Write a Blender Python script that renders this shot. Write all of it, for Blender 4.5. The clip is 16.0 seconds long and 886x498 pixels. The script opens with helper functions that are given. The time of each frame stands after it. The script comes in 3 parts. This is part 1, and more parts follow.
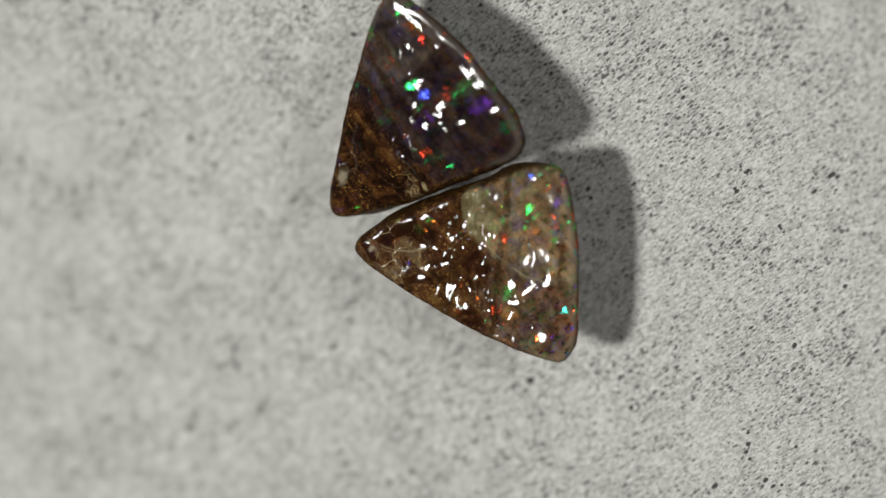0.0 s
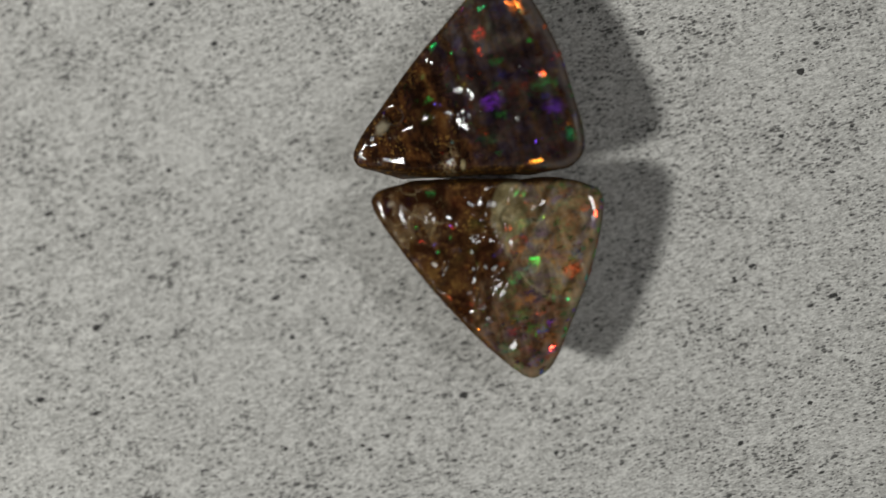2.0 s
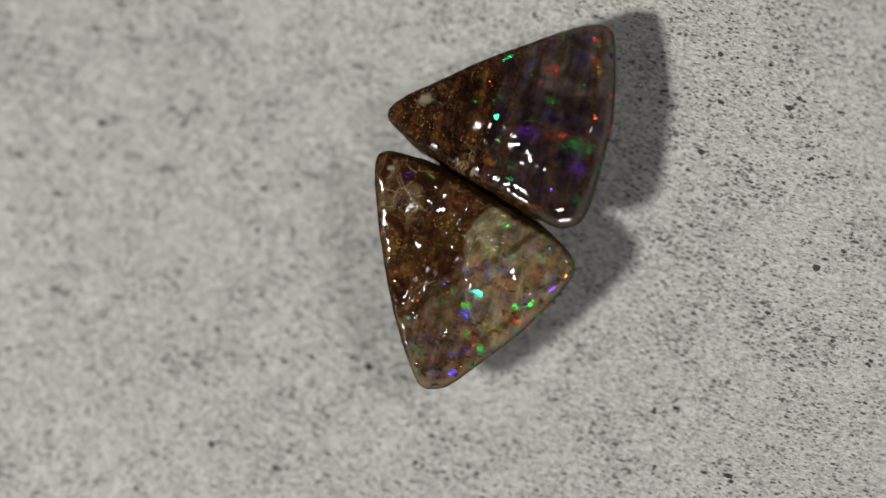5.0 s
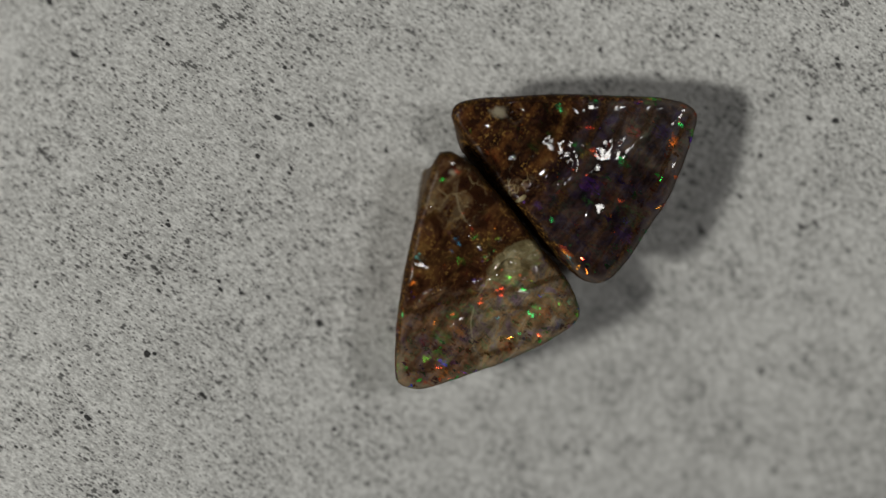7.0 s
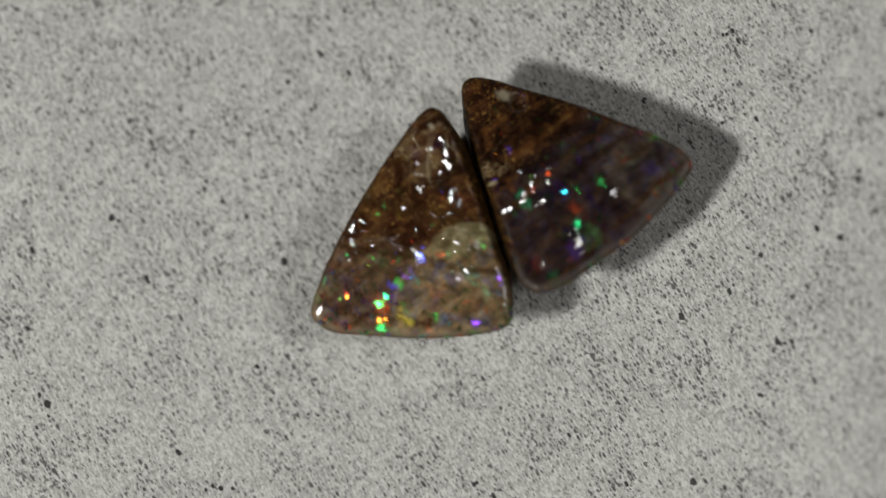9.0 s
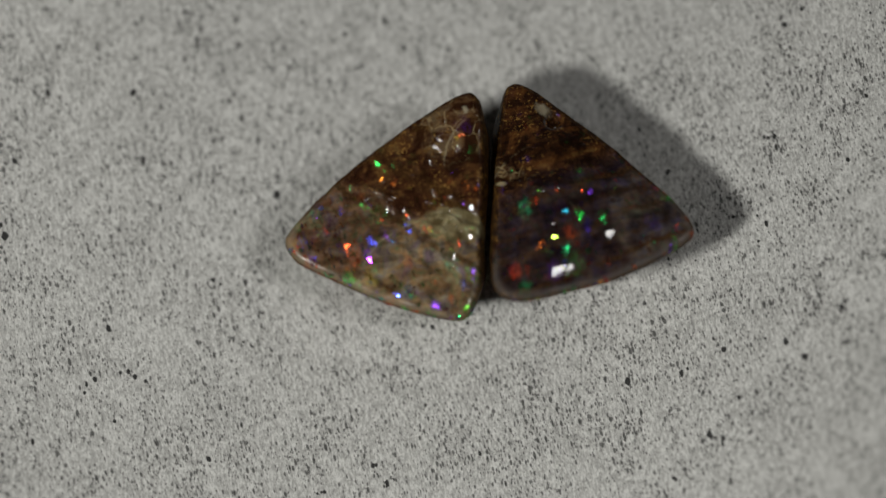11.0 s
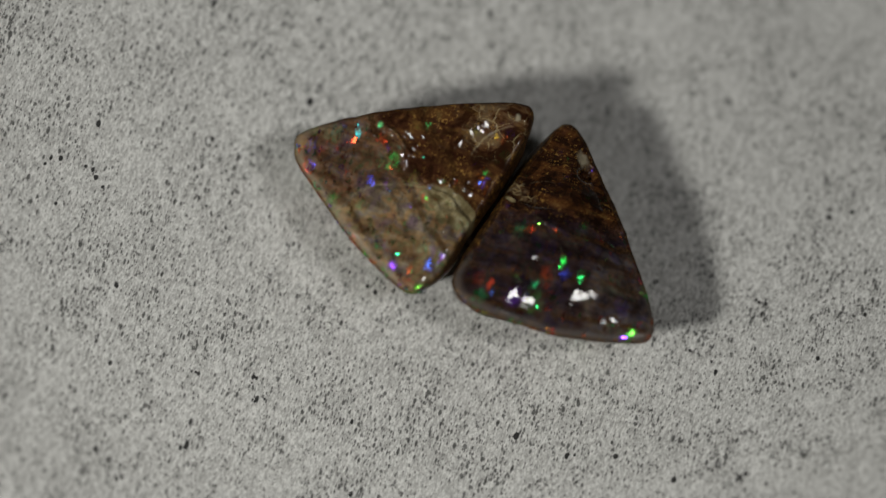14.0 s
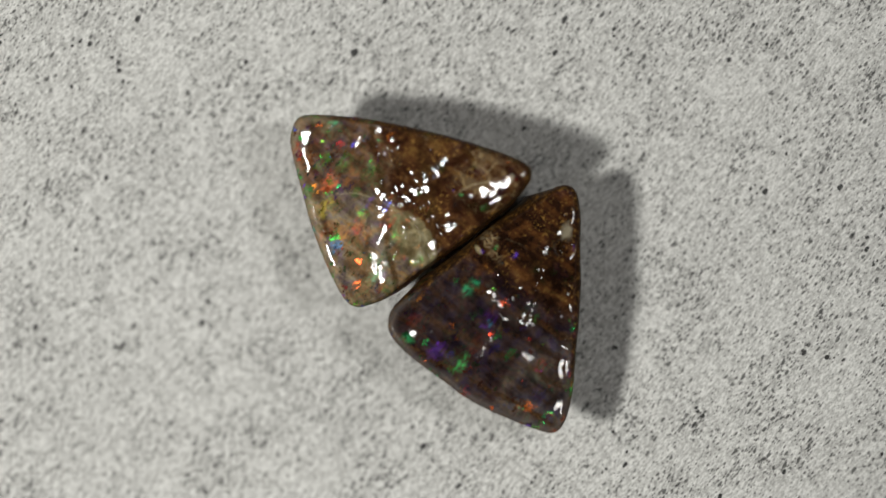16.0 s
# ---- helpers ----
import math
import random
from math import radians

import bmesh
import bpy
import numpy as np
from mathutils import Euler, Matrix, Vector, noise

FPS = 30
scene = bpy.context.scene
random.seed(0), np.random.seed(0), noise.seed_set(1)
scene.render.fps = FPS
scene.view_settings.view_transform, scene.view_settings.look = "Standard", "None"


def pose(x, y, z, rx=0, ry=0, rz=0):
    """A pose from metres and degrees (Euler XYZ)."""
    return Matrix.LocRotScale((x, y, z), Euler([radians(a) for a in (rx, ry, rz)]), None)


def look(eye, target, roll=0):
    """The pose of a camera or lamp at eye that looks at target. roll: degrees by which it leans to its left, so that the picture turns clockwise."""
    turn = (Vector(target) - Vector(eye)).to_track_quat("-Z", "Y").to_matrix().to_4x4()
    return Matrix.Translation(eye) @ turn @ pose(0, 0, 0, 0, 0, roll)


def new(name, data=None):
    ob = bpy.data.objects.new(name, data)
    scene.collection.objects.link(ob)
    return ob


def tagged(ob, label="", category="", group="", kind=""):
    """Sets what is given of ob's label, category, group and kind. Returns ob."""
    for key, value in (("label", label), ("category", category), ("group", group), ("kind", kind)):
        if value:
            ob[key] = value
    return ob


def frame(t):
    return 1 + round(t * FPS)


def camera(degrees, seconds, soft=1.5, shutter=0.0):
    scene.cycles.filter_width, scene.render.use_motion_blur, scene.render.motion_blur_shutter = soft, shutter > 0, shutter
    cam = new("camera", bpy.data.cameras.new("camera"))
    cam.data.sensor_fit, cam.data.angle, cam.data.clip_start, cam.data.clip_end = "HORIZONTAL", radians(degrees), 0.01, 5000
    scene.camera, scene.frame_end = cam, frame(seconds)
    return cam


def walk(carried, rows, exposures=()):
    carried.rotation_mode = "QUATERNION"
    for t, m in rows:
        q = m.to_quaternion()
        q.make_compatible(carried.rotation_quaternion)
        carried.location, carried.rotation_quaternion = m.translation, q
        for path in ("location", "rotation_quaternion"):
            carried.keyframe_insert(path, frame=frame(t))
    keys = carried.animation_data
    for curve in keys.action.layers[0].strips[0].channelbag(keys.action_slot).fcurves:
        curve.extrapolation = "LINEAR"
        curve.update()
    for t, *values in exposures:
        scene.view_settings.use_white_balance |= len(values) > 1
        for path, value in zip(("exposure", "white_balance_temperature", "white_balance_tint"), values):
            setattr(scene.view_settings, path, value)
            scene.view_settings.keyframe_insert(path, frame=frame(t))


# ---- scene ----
# Two cut boulder opals on a bowed, speckled sheet that is turned and rocked under a fixed macro camera.
MM = 0.001
EYE = 0.245
cam = camera(17.82, 16.0)
cam.data.dof.use_dof = True
cam.data.dof.focus_distance = 0.2385
cam.data.dof.aperture_fstop = 8.5
walk(cam, [(0.0, pose(0, 0, EYE)), (16.0, pose(0, 0, EYE))], exposures=[(0.0, -0.05), (0.5, -0.28), (1.0, -0.25), (1.5, -0.04), (2.0, -0.44), (2.5, -0.56), (3.0, -0.10), (3.5, -0.22), (4.0, -0.35), (4.5, -0.20), (7.0, -0.46), (7.5, -0.33), (8.0, -0.43), (10.5, -0.23), (11.0, -0.45), (11.5, -0.20), (12.0, -0.17), (12.5, -0.48), (13.0, 0.03), (13.5, -0.01), (14.0, -0.27), (14.5, 0.06), (15.0, 0.03), (15.5, -0.20), (16.0, 0.05)])


# ---- light ----
def make_world():
    world = bpy.data.worlds.new("room_light")
    scene.world = world
    world.use_nodes = True
    bg = world.node_tree.nodes["Background"]
    bg.inputs[0].default_value = (0.9, 0.95, 1.0, 1)
    bg.inputs[1].default_value = 0.12


def area_lamp(name, eye, target, power, sx, sy, colour):
    data = bpy.data.lights.new(name, "AREA")
    data.shape, data.size, data.size_y = "RECTANGLE", sx, sy
    data.energy, data.color = power, colour
    ob = new(name, data)
    ob.matrix_world = look(eye, target)
    return ob


make_world()
area_lamp("desk_lamp_light", (-0.125, -0.036, 0.188), (0, 0, 0), 0.37, 0.025, 0.028, (1.0, 0.98, 0.915))
area_lamp("side_lamp_light", (0.15, 0.026, 0.34), (0, 0, 0), 0.30, 0.05, 0.05, (1.0, 0.98, 0.94))


# ---- materials ----
def material(name):
    m = bpy.data.materials.new(name)
    m.use_nodes = True
    nt = m.node_tree
    return m, nt, nt.nodes["Principled BSDF"]


def node(nt, kind, values=None, operation="", vector_type="", blend_type="", use_clamp=False):
    n = nt.nodes.new(kind)
    if operation:
        n.operation = operation
    if vector_type:
        n.vector_type = vector_type
    if blend_type:
        n.data_type, n.blend_type = "RGBA", blend_type
    if use_clamp:
        n.use_clamp = True
    for k, v in (values or {}).items():
        if isinstance(v, bpy.types.NodeSocket):
            nt.links.new(v, n.inputs[k])
        else:
            n.inputs[k].default_value = v
    return n


def math_node(nt, op, a, b=0.0, c=0.0, clamp=False):
    return node(nt, "ShaderNodeMath", {0: a, 1: b, 2: c}, operation=op, use_clamp=clamp).outputs[0]


def ramp(nt, fac, stops):
    n = node(nt, "ShaderNodeValToRGB", {0: fac})
    els = n.color_ramp.elements
    while len(els) < len(stops):
        els.new(0.5)
    for e, (p, c) in zip(els, stops):
        e.position, e.color = p, (*c, 1)
    return n.outputs[0]


def mix(nt, fac, a, b, blend="MIX"):
    n = node(nt, "ShaderNodeMix", blend_type=blend)
    for k, v in ((0, fac), (6, a), (7, b)):
        if isinstance(v, bpy.types.NodeSocket):
            nt.links.new(v, n.inputs[k])
        else:
            n.inputs[k].default_value = v if k == 0 else (*v, 1)
    return n.outputs[2]


def coords(nt):
    return node(nt, "ShaderNodeTexCoord").outputs["Object"]


def noise_tex(nt, vec, per_mm, detail=3.0, rough=0.55, dist=0.0):
    return node(nt, "ShaderNodeTexNoise", {"Vector": vec, "Scale": per_mm / MM, "Detail": detail, "Roughness": rough, "Distortion": dist}).outputs["Fac"]


def speckled_sheet_material():
    m, nt, bsdf = material("speckled_sheet")
    vec = coords(nt)
    # the grain runs lengthwise along the sheet
    long_way = node(nt, "ShaderNodeMapping", {"Vector": vec, "Rotation": (0, 0, 0.06), "Scale": (0.62, 1.4, 1.0)}).outputs[0]
    grain = noise_tex(nt, long_way, 3.3, 3.0, 0.75)
    fibre = noise_tex(nt, long_way, 1.1, 4.0, 0.7, 0.4)
    broad = noise_tex(nt, vec, 0.05, 2.0)
    mottle = noise_tex(nt, vec, 0.22, 2.5, 0.6)
    # ground of grey grains, a little denser and thinner in patches
    tone = math_node(nt, "MULTIPLY_ADD", math_node(nt, "ADD", mottle, -0.5), 0.10, grain)
    tone = math_node(nt, "MULTIPLY_ADD", math_node(nt, "ADD", fibre, -0.5), 0.35, tone)
    col = ramp(nt, tone, [(0.24, (0.15, 0.15, 0.147)), (0.37, (0.38, 0.38, 0.372)), (0.50, (0.585, 0.59, 0.577)), (0.63, (0.82, 0.825, 0.81))])
    col = mix(nt, 0.12, col, ramp(nt, broad, [(0.3, (0.46, 0.46, 0.445)), (0.7, (0.60, 0.60, 0.58))]))
    # small dark flecks of uneven size and ragged shape
    jag = node(nt, "ShaderNodeTexNoise", {"Vector": long_way, "Scale": 2.2 / MM, "Detail": 3.0, "Roughness": 0.75}).outputs["Color"]
    ragged = node(nt, "ShaderNodeVectorMath", {0: jag, 1: (0.24 * MM,) * 3, 2: long_way}, operation="MULTIPLY_ADD").outputs[0]
    for per_mm, edge, dark in ((4.5, 0.35, 0.09), (2.8, 0.28, 0.04), (1.4, 0.16, 0.02)):
        vor = node(nt, "ShaderNodeTexVoronoi", {"Vector": ragged, "Scale": per_mm / MM, "Randomness": 1.0})
        pick = node(nt, "ShaderNodeSeparateColor", {0: vor.outputs["Color"]})
        size = math_node(nt, "MULTIPLY", math_node(nt, "MULTIPLY", pick.outputs[0], pick.outputs[1]), edge * 2.4)
        size = math_node(nt, "MULTIPLY", size, math_node(nt, "MULTIPLY_ADD", mottle, -1.8, 1.9))
        fleck = math_node(nt, "MULTIPLY", math_node(nt, "SUBTRACT", size, vor.outputs["Distance"]), 6.0, clamp=True)
        col = mix(nt, math_node(nt, "MULTIPLY", fleck, 0.82), col, (dark, dark, dark * 0.98))
    nt.links.new(col, bsdf.inputs["Base Color"])
    bsdf.inputs["Roughness"].default_value = 0.62
    bsdf.inputs["Specular IOR Level"].default_value = 0.3
    bump = node(nt, "ShaderNodeBump", {"Strength": 0.6, "Distance": 0.08 * MM, "Height": grain})
    nt.links.new(bump.outputs[0], bsdf.inputs["Normal"])
    return m


def ink_material():
    m, nt, bsdf = material("dark_fleck")
    g = noise_tex(nt, coords(nt), 5.0, 2.0)
    nt.links.new(ramp(nt, g, [(0.3, (0.012, 0.012, 0.012)), (0.7, (0.05, 0.05, 0.05))]), bsdf.inputs["Base Color"])
    bsdf.inputs["Roughness"].default_value = 0.6
    return m


# grey for the added room, set by how much lamp light it should bounce
def paint_material():
    m, nt, bsdf = material("wall_paint")
    g = noise_tex(nt, coords(nt), 0.03, 3.0)
    nt.links.new(ramp(nt, g, [(0.3, (0.17, 0.17, 0.165)), (0.7, (0.22, 0.22, 0.215))]), bsdf.inputs["Base Color"])
    bsdf.inputs["Roughness"].default_value = 0.9
    return m


def near_spot(nt, vec, p, rx, ry, turn):
    """0 at the spot's middle, 1 at its rim."""
    mp = node(nt, "ShaderNodeMapping", {"Vector": vec, "Location": (p[0] * MM, p[1] * MM, 0), "Rotation": (0, 0, radians(turn)), "Scale": (rx * MM, ry * MM, 1)}, vector_type="TEXTURE")
    flat = node(nt, "ShaderNodeVectorMath", {0: mp.outputs[0], 1: (1, 1, 0)}, operation="MULTIPLY").outputs[0]
    return node(nt, "ShaderNodeVectorMath", {0: flat}, operation="LENGTH").outputs["Value"]


def smooth(nt, v, lo, hi):
    n = node(nt, "ShaderNodeMapRange", {"Value": v, 1: lo, 2: hi, 3: 0.0, 4: 1.0})
    n.interpolation_type = "SMOOTHSTEP"
    return n.outputs[0]


HUES = [(0.0, (0.95, 0.04, 0.03)), (0.22, (0.95, 0.13, 0.03)), (0.36, (0.85, 0.30, 0.03)), (0.44, (0.03, 0.9, 0.08)), (0.66, (0.03, 0.80, 0.20)), (0.74, (0.02, 0.45, 0.45)), (0.82, (0.05, 0.12, 1.0)), (0.96, (0.30, 0.04, 0.85))]


def scaled(c, k):
    return tuple(v * k for v in c)


def stone_material(name, axis, iron_edge, seams, field, patch, spots, tip, arcs, tones, haze, seed, play):
    """axis: runs from the rusty tip to the opal's base; iron_edge: where the ironstone ends along it; seams: brown layers across it;
    field: clearer opal; patch: pale crystal; spots: white inclusions; tip: clouded crystals with healed cracks; arcs: curved healed cracks."""
    m, nt, bsdf = material(name)
    vec = coords(nt)
    off = node(nt, "ShaderNodeVectorMath", {0: vec, 1: (seed * MM, 0, 0)}, operation="ADD").outputs[0]
    turn = -math.atan2(axis[1], axis[0])
    layered = node(nt, "ShaderNodeMapping", {"Vector": off, "Rotation": (0, 0, turn), "Scale": (2.0, 0.34, 1.0)}).outputs[0]
    n_big = noise_tex(nt, off, 0.22, 3.0, 0.6, 0.6)
    n_mid = noise_tex(nt, off, 0.9, 4.0, 0.65, 0.4)
    n_fine = noise_tex(nt, off, 3.5, 3.0, 0.7)
    n_blot = noise_tex(nt, off, 0.42, 3.0, 0.7, 0.8)
    n_layer = noise_tex(nt, layered, 0.5, 4.0, 0.65, 0.5)
    rim = node(nt, "ShaderNodeAttribute")
    rim.attribute_name = "rim"
    rim = rim.outputs["Fac"]
    iron_dark, iron_rust, opal_a, opal_b, opal_c = tones
    run = node(nt, "ShaderNodeVectorMath", {0: vec, 1: (axis[0] / MM, axis[1] / MM, 0)}, operation="DOT_PRODUCT").outputs["Value"]
    run = math_node(nt, "MULTIPLY_ADD", math_node(nt, "ADD", n_big, -0.5), 2.2, run)
    # ironstone: near-black and red-brown layers with ochre grains
    iron = ramp(nt, math_node(nt, "MULTIPLY_ADD", n_layer, 0.55, math_node(nt, "MULTIPLY", n_mid, 0.45)), [(0.36, scaled(iron_dark, 0.45)), (0.47, iron_dark), (0.57, iron_rust), (0.70, (0.19, 0.108, 0.03))])
    iron = mix(nt, math_node(nt, "MULTIPLY", smooth(nt, n_blot, 0.50, 0.38), 0.75), iron, scaled(iron_dark, 0.35))
    grains = math_node(nt, "MULTIPLY", smooth(nt, n_fine, 0.55, 0.66), smooth(nt, n_blot, 0.42, 0.62))
    iron = mix(nt, math_node(nt, "MULTIPLY", grains, 0.85), iron, (0.36, 0.20, 0.05))
    # opal: cloudy ground with veils of violet, olive and orange
    opal = ramp(nt, math_node(nt, "MULTIPLY_ADD", n_layer, 0.5, math_node(nt, "MULTIPLY", n_mid, 0.5)), [(0.40, opal_a), (0.50, opal_b), (0.60, opal_c)])
    tint = ramp(nt, noise_tex(nt, off, 0.65, 3.0, 0.62, 0.8), [(0.32, (0.80, 0.66, 1.25)), (0.45, (1.0, 1.0, 1.0)), (0.54, (1.35, 0.95, 0.65)), (0.62, (0.85, 1.12, 0.80)), (0.72, (1.45, 0.8, 0.6))])
    opal = mix(nt, 0.85, opal, tint, "MULTIPLY")
    near = math_node(nt, "MULTIPLY_ADD", math_node(nt, "ADD", n_mid, -0.5), 0.22, near_spot(nt, vec, *field))
    inner = smooth(nt, near, 1.03, 0.97)
    opal = mix(nt, inner, mix(nt, 0.85, opal, (0.50, 0.40, 0.46), "MULTIPLY"), opal)
    zf = smooth(nt, math_node(nt, "MULTIPLY_ADD", math_node(nt, "ADD", n_mid, -0.5), 3.0, run), iron_edge - 1.0, iron_edge + 1.3)
    zf = math_node(nt, "MAXIMUM", zf, inner)
    col = mix(nt, zf, iron, opal)
    # brown layers across the stone, some thin, some broad
    for at, half, strength in seams:
        dist = math_node(nt, "ABSOLUTE", math_node(nt, "ADD", math_node(nt, "MULTIPLY_ADD", math_node(nt, "ADD", n_mid, -0.5), half * 1.4, run), -at))
        seam = math_node(nt, "MULTIPLY", smooth(nt, dist, half, half * 0.35), smooth(nt, n_blot, 0.30, 0.52))
        col = mix(nt, math_node(nt, "MULTIPLY", seam, strength), col, ramp(nt, n_fine, [(0.4, (0.022, 0.010, 0.004)), (0.65, (0.085, 0.042, 0.014))]))
    # ochre crust on the flanks and the rim, clouded glass where the rim is opal
    crust = ramp(nt, n_fine, [(0.38, (0.008, 0.004, 0.002)), (0.52, (0.045, 0.020, 0.006)), (0.68, (0.26, 0.135, 0.03))])
    worn = smooth(nt, math_node(nt, "MULTIPLY_ADD", math_node(nt, "ADD", n_mid, -0.5), 1.1, rim), 0.68, 0.98)
    col = mix(nt, math_node(nt, "MULTIPLY", worn, 0.88), col, crust)
    below = smooth(nt, rim, 1.0, 0.9)
    glassy = math_node(nt, "MULTIPLY", below, smooth(nt, math_node(nt, "MULTIPLY_ADD", math_node(nt, "ADD", n_big, -0.5), 0.6, rim), 0.35, 0.85))
    glassy = math_node(nt, "MULTIPLY", glassy, smooth(nt, run, iron_edge + 3.2, iron_edge + 5.5))
    col = mix(nt, math_node(nt, "MULTIPLY", glassy, haze), col, tuple(k + 1.1 * c for k, c in zip((0.085, 0.075, 0.062), opal_c)))
    # pale crystal patch and clouded tip, both full of healed cracks
    cells = node(nt, "ShaderNodeTexVoronoi", {"Vector": node(nt, "ShaderNodeVectorMath", {0: node(nt, "ShaderNodeTexNoise", {"Vector": off, "Scale": 0.9 / MM, "Detail": 2.0}).outputs["Color"], 1: (1.1 * MM,) * 3, 2: off}, operation="MULTIPLY_ADD").outputs[0], "Scale": 0.62 / MM})
    cells.feature = "DISTANCE_TO_EDGE"
    line = smooth(nt, cells.outputs["Distance"], 0.040, 0.008)
    line = math_node(nt, "MULTIPLY", line, smooth(nt, n_mid, 0.40, 0.55))
    pd = math_node(nt, "MULTIPLY_ADD", math_node(nt, "ADD", n_mid, -0.5), 0.9, near_spot(nt, vec, *patch))
    pf = smooth(nt, pd, 1.05, 0.80)
    pale = ramp(nt, n_mid, [(0.32, (0.10, 0.078, 0.034)), (0.5, (0.21, 0.18, 0.095)), (0.68, (0.40, 0.365, 0.23))])
    col = mix(nt, math_node(nt, "MULTIPLY", pf, 0.82), col, pale)
    cf = smooth(nt, math_node(nt, "MULTIPLY_ADD", math_node(nt, "ADD", n_mid, -0.5), 1.4, near_spot(nt, vec, *tip)), 1.1, 0.6)
    cloud = math_node(nt, "MULTIPLY", cf, smooth(nt, n_blot, 0.40, 0.60))
    col = mix(nt, math_node(nt, "MULTIPLY", math_node(nt, "MULTIPLY", cloud, smooth(nt, n_layer, 0.42, 0.58)), 0.6), col, (0.16, 0.12, 0.07))
    line = math_node(nt, "MULTIPLY", line, math_node(nt, "MAXIMUM", pf, cf))
    col = mix(nt, math_node(nt, "MULTIPLY", line, 0.5), col, (0.42, 0.33, 0.17))
    crack = line
    for (p, rx, ry, spin), middle, reach, strength in arcs:
        ring = math_node(nt, "MULTIPLY_ADD", math_node(nt, "ADD", n_mid, -0.5), 0.10, near_spot(nt, vec, p, rx, ry, spin))
        ring = math_node(nt, "ABSOLUTE", math_node(nt, "ADD", ring, -1.0))
        thin = 0.12 / max(rx, ry)
        arc = math_node(nt, "MULTIPLY", smooth(nt, ring, thin, thin * 0.3), smooth(nt, near_spot(nt, vec, middle, reach, reach, 0), 1.0, 0.6))
        arc = math_node(nt, "MULTIPLY", arc, smooth(nt, n_blot, 0.36, 0.56))
        crack = math_node(nt, "MAXIMUM", crack, arc)
        col = mix(nt, math_node(nt, "MULTIPLY", arc, strength), col, (0.40, 0.35, 0.22))
    for spot in spots:
        sd = math_node(nt, "MULTIPLY_ADD", math_node(nt, "ADD", n_mid, -0.5), 3.2, near_spot(nt, vec, *spot))
        col = mix(nt, math_node(nt, "MULTIPLY", smooth(nt, sd, 1.2, 0.1), 0.75), col, (0.38, 0.34, 0.24))
    # flakes of colour play: small platelets, each with its own tilt and hue
    ncol = node(nt, "ShaderNodeTexNoise", {"Vector": off, "Scale": 1.3 / MM, "Detail": 4.0, "Roughness": 0.65})
    warp = node(nt, "ShaderNodeVectorMath", {0: ncol.outputs["Color"], 1: (1.7 * MM,) * 3, 2: off}, operation="MULTIPLY_ADD").outputs[0]
    warp = node(nt, "ShaderNodeMapping", {"Vector": warp, "Rotation": (0, 0, turn), "Scale": (0.8, 1.25, 1.0)}).outputs[0]
    streak = noise_tex(nt, node(nt, "ShaderNodeMapping", {"Vector": off, "Rotation": (0, 0, turn + 0.4), "Scale": (0.5, 2.0, 1.0)}).outputs[0], 2.0, 3.0, 0.7)
    shader = bsdf.outputs[0]
    geo = node(nt, "ShaderNodeNewGeometry").outputs["Normal"]
    clear = math_node(nt, "MULTIPLY", math_node(nt, "MULTIPLY_ADD", zf, 0.88, 0.12), math_node(nt, "SUBTRACT", 1.0, math_node(nt, "MAXIMUM", math_node(nt, "MULTIPLY", pf, 0.7), math_node(nt, "MULTIPLY", worn, 0.25))))
    clear = math_node(nt, "MULTIPLY", clear, math_node(nt, "MULTIPLY_ADD", smooth(nt, run, iron_edge + 2.0, iron_edge + 5.5), 0.9, 0.9))
    # (platelets per mm, share of them, spread of tilt, roughness, strength): broad veils, then ever smaller, brighter flakes
    for per_mm, share, spread, rough, strength in ((0.6, 0.8, 0.8, 0.42, 0.06), (1.0, 0.45, 1.1, 0.26, 0.27), (1.7, 0.30, 1.3, 0.15, 0.42)):
        vor = node(nt, "ShaderNodeTexVoronoi", {"Vector": warp, "Scale": per_mm / MM, "Randomness": 1.0})
        pick = node(nt, "ShaderNodeSeparateColor", {0: vor.outputs["Color"]})
        hue = ramp(nt, pick.outputs[2], HUES)
        there = math_node(nt, "MULTIPLY", smooth(nt, vor.outputs["Distance"], 0.60, 0.30), smooth(nt, streak, 0.38, 0.54))
        there = math_node(nt, "MULTIPLY", there, math_node(nt, "LESS_THAN", pick.outputs[0], share * play))
        keep = math_node(nt, "MULTIPLY", math_node(nt, "MULTIPLY", there, clear), strength, clamp=True)
        rand = node(nt, "ShaderNodeTexWhiteNoise", {0: vor.outputs["Position"]}).outputs["Color"]
        tilt = node(nt, "ShaderNodeVectorMath", {0: rand, 1: (0.5, 0.5, 0.5)}, operation="SUBTRACT").outputs[0]
        tilt = node(nt, "ShaderNodeVectorMath", {0: tilt, 1: (spread, spread, 0.0)}, operation="MULTIPLY").outputs[0]
        turned = node(nt, "ShaderNodeVectorTransform", {0: tilt}, vector_type="VECTOR")
        turned.convert_from, turned.convert_to = "OBJECT", "WORLD"
        tipped = node(nt, "ShaderNodeVectorMath", {0: geo, 1: turned.outputs[0]}, operation="ADD").outputs[0]
        tipped = node(nt, "ShaderNodeVectorMath", {0: tipped}, operation="NORMALIZE").outputs[0]
        flake = node(nt, "ShaderNodeBsdfAnisotropic", {"Color": hue, "Roughness": rough, "Normal": tipped})
        shader = node(nt, "ShaderNodeMixShader", {0: keep, 1: shader, 2: flake.outputs[0]}).outputs[0]
    # polished skin with low waves, fine pits and the steps of the cracks
    relief = math_node(nt, "MULTIPLY_ADD", n_fine, 0.06, math_node(nt, "MULTIPLY_ADD", crack, -0.25, math_node(nt, "MULTIPLY", n_mid, 0.36)))
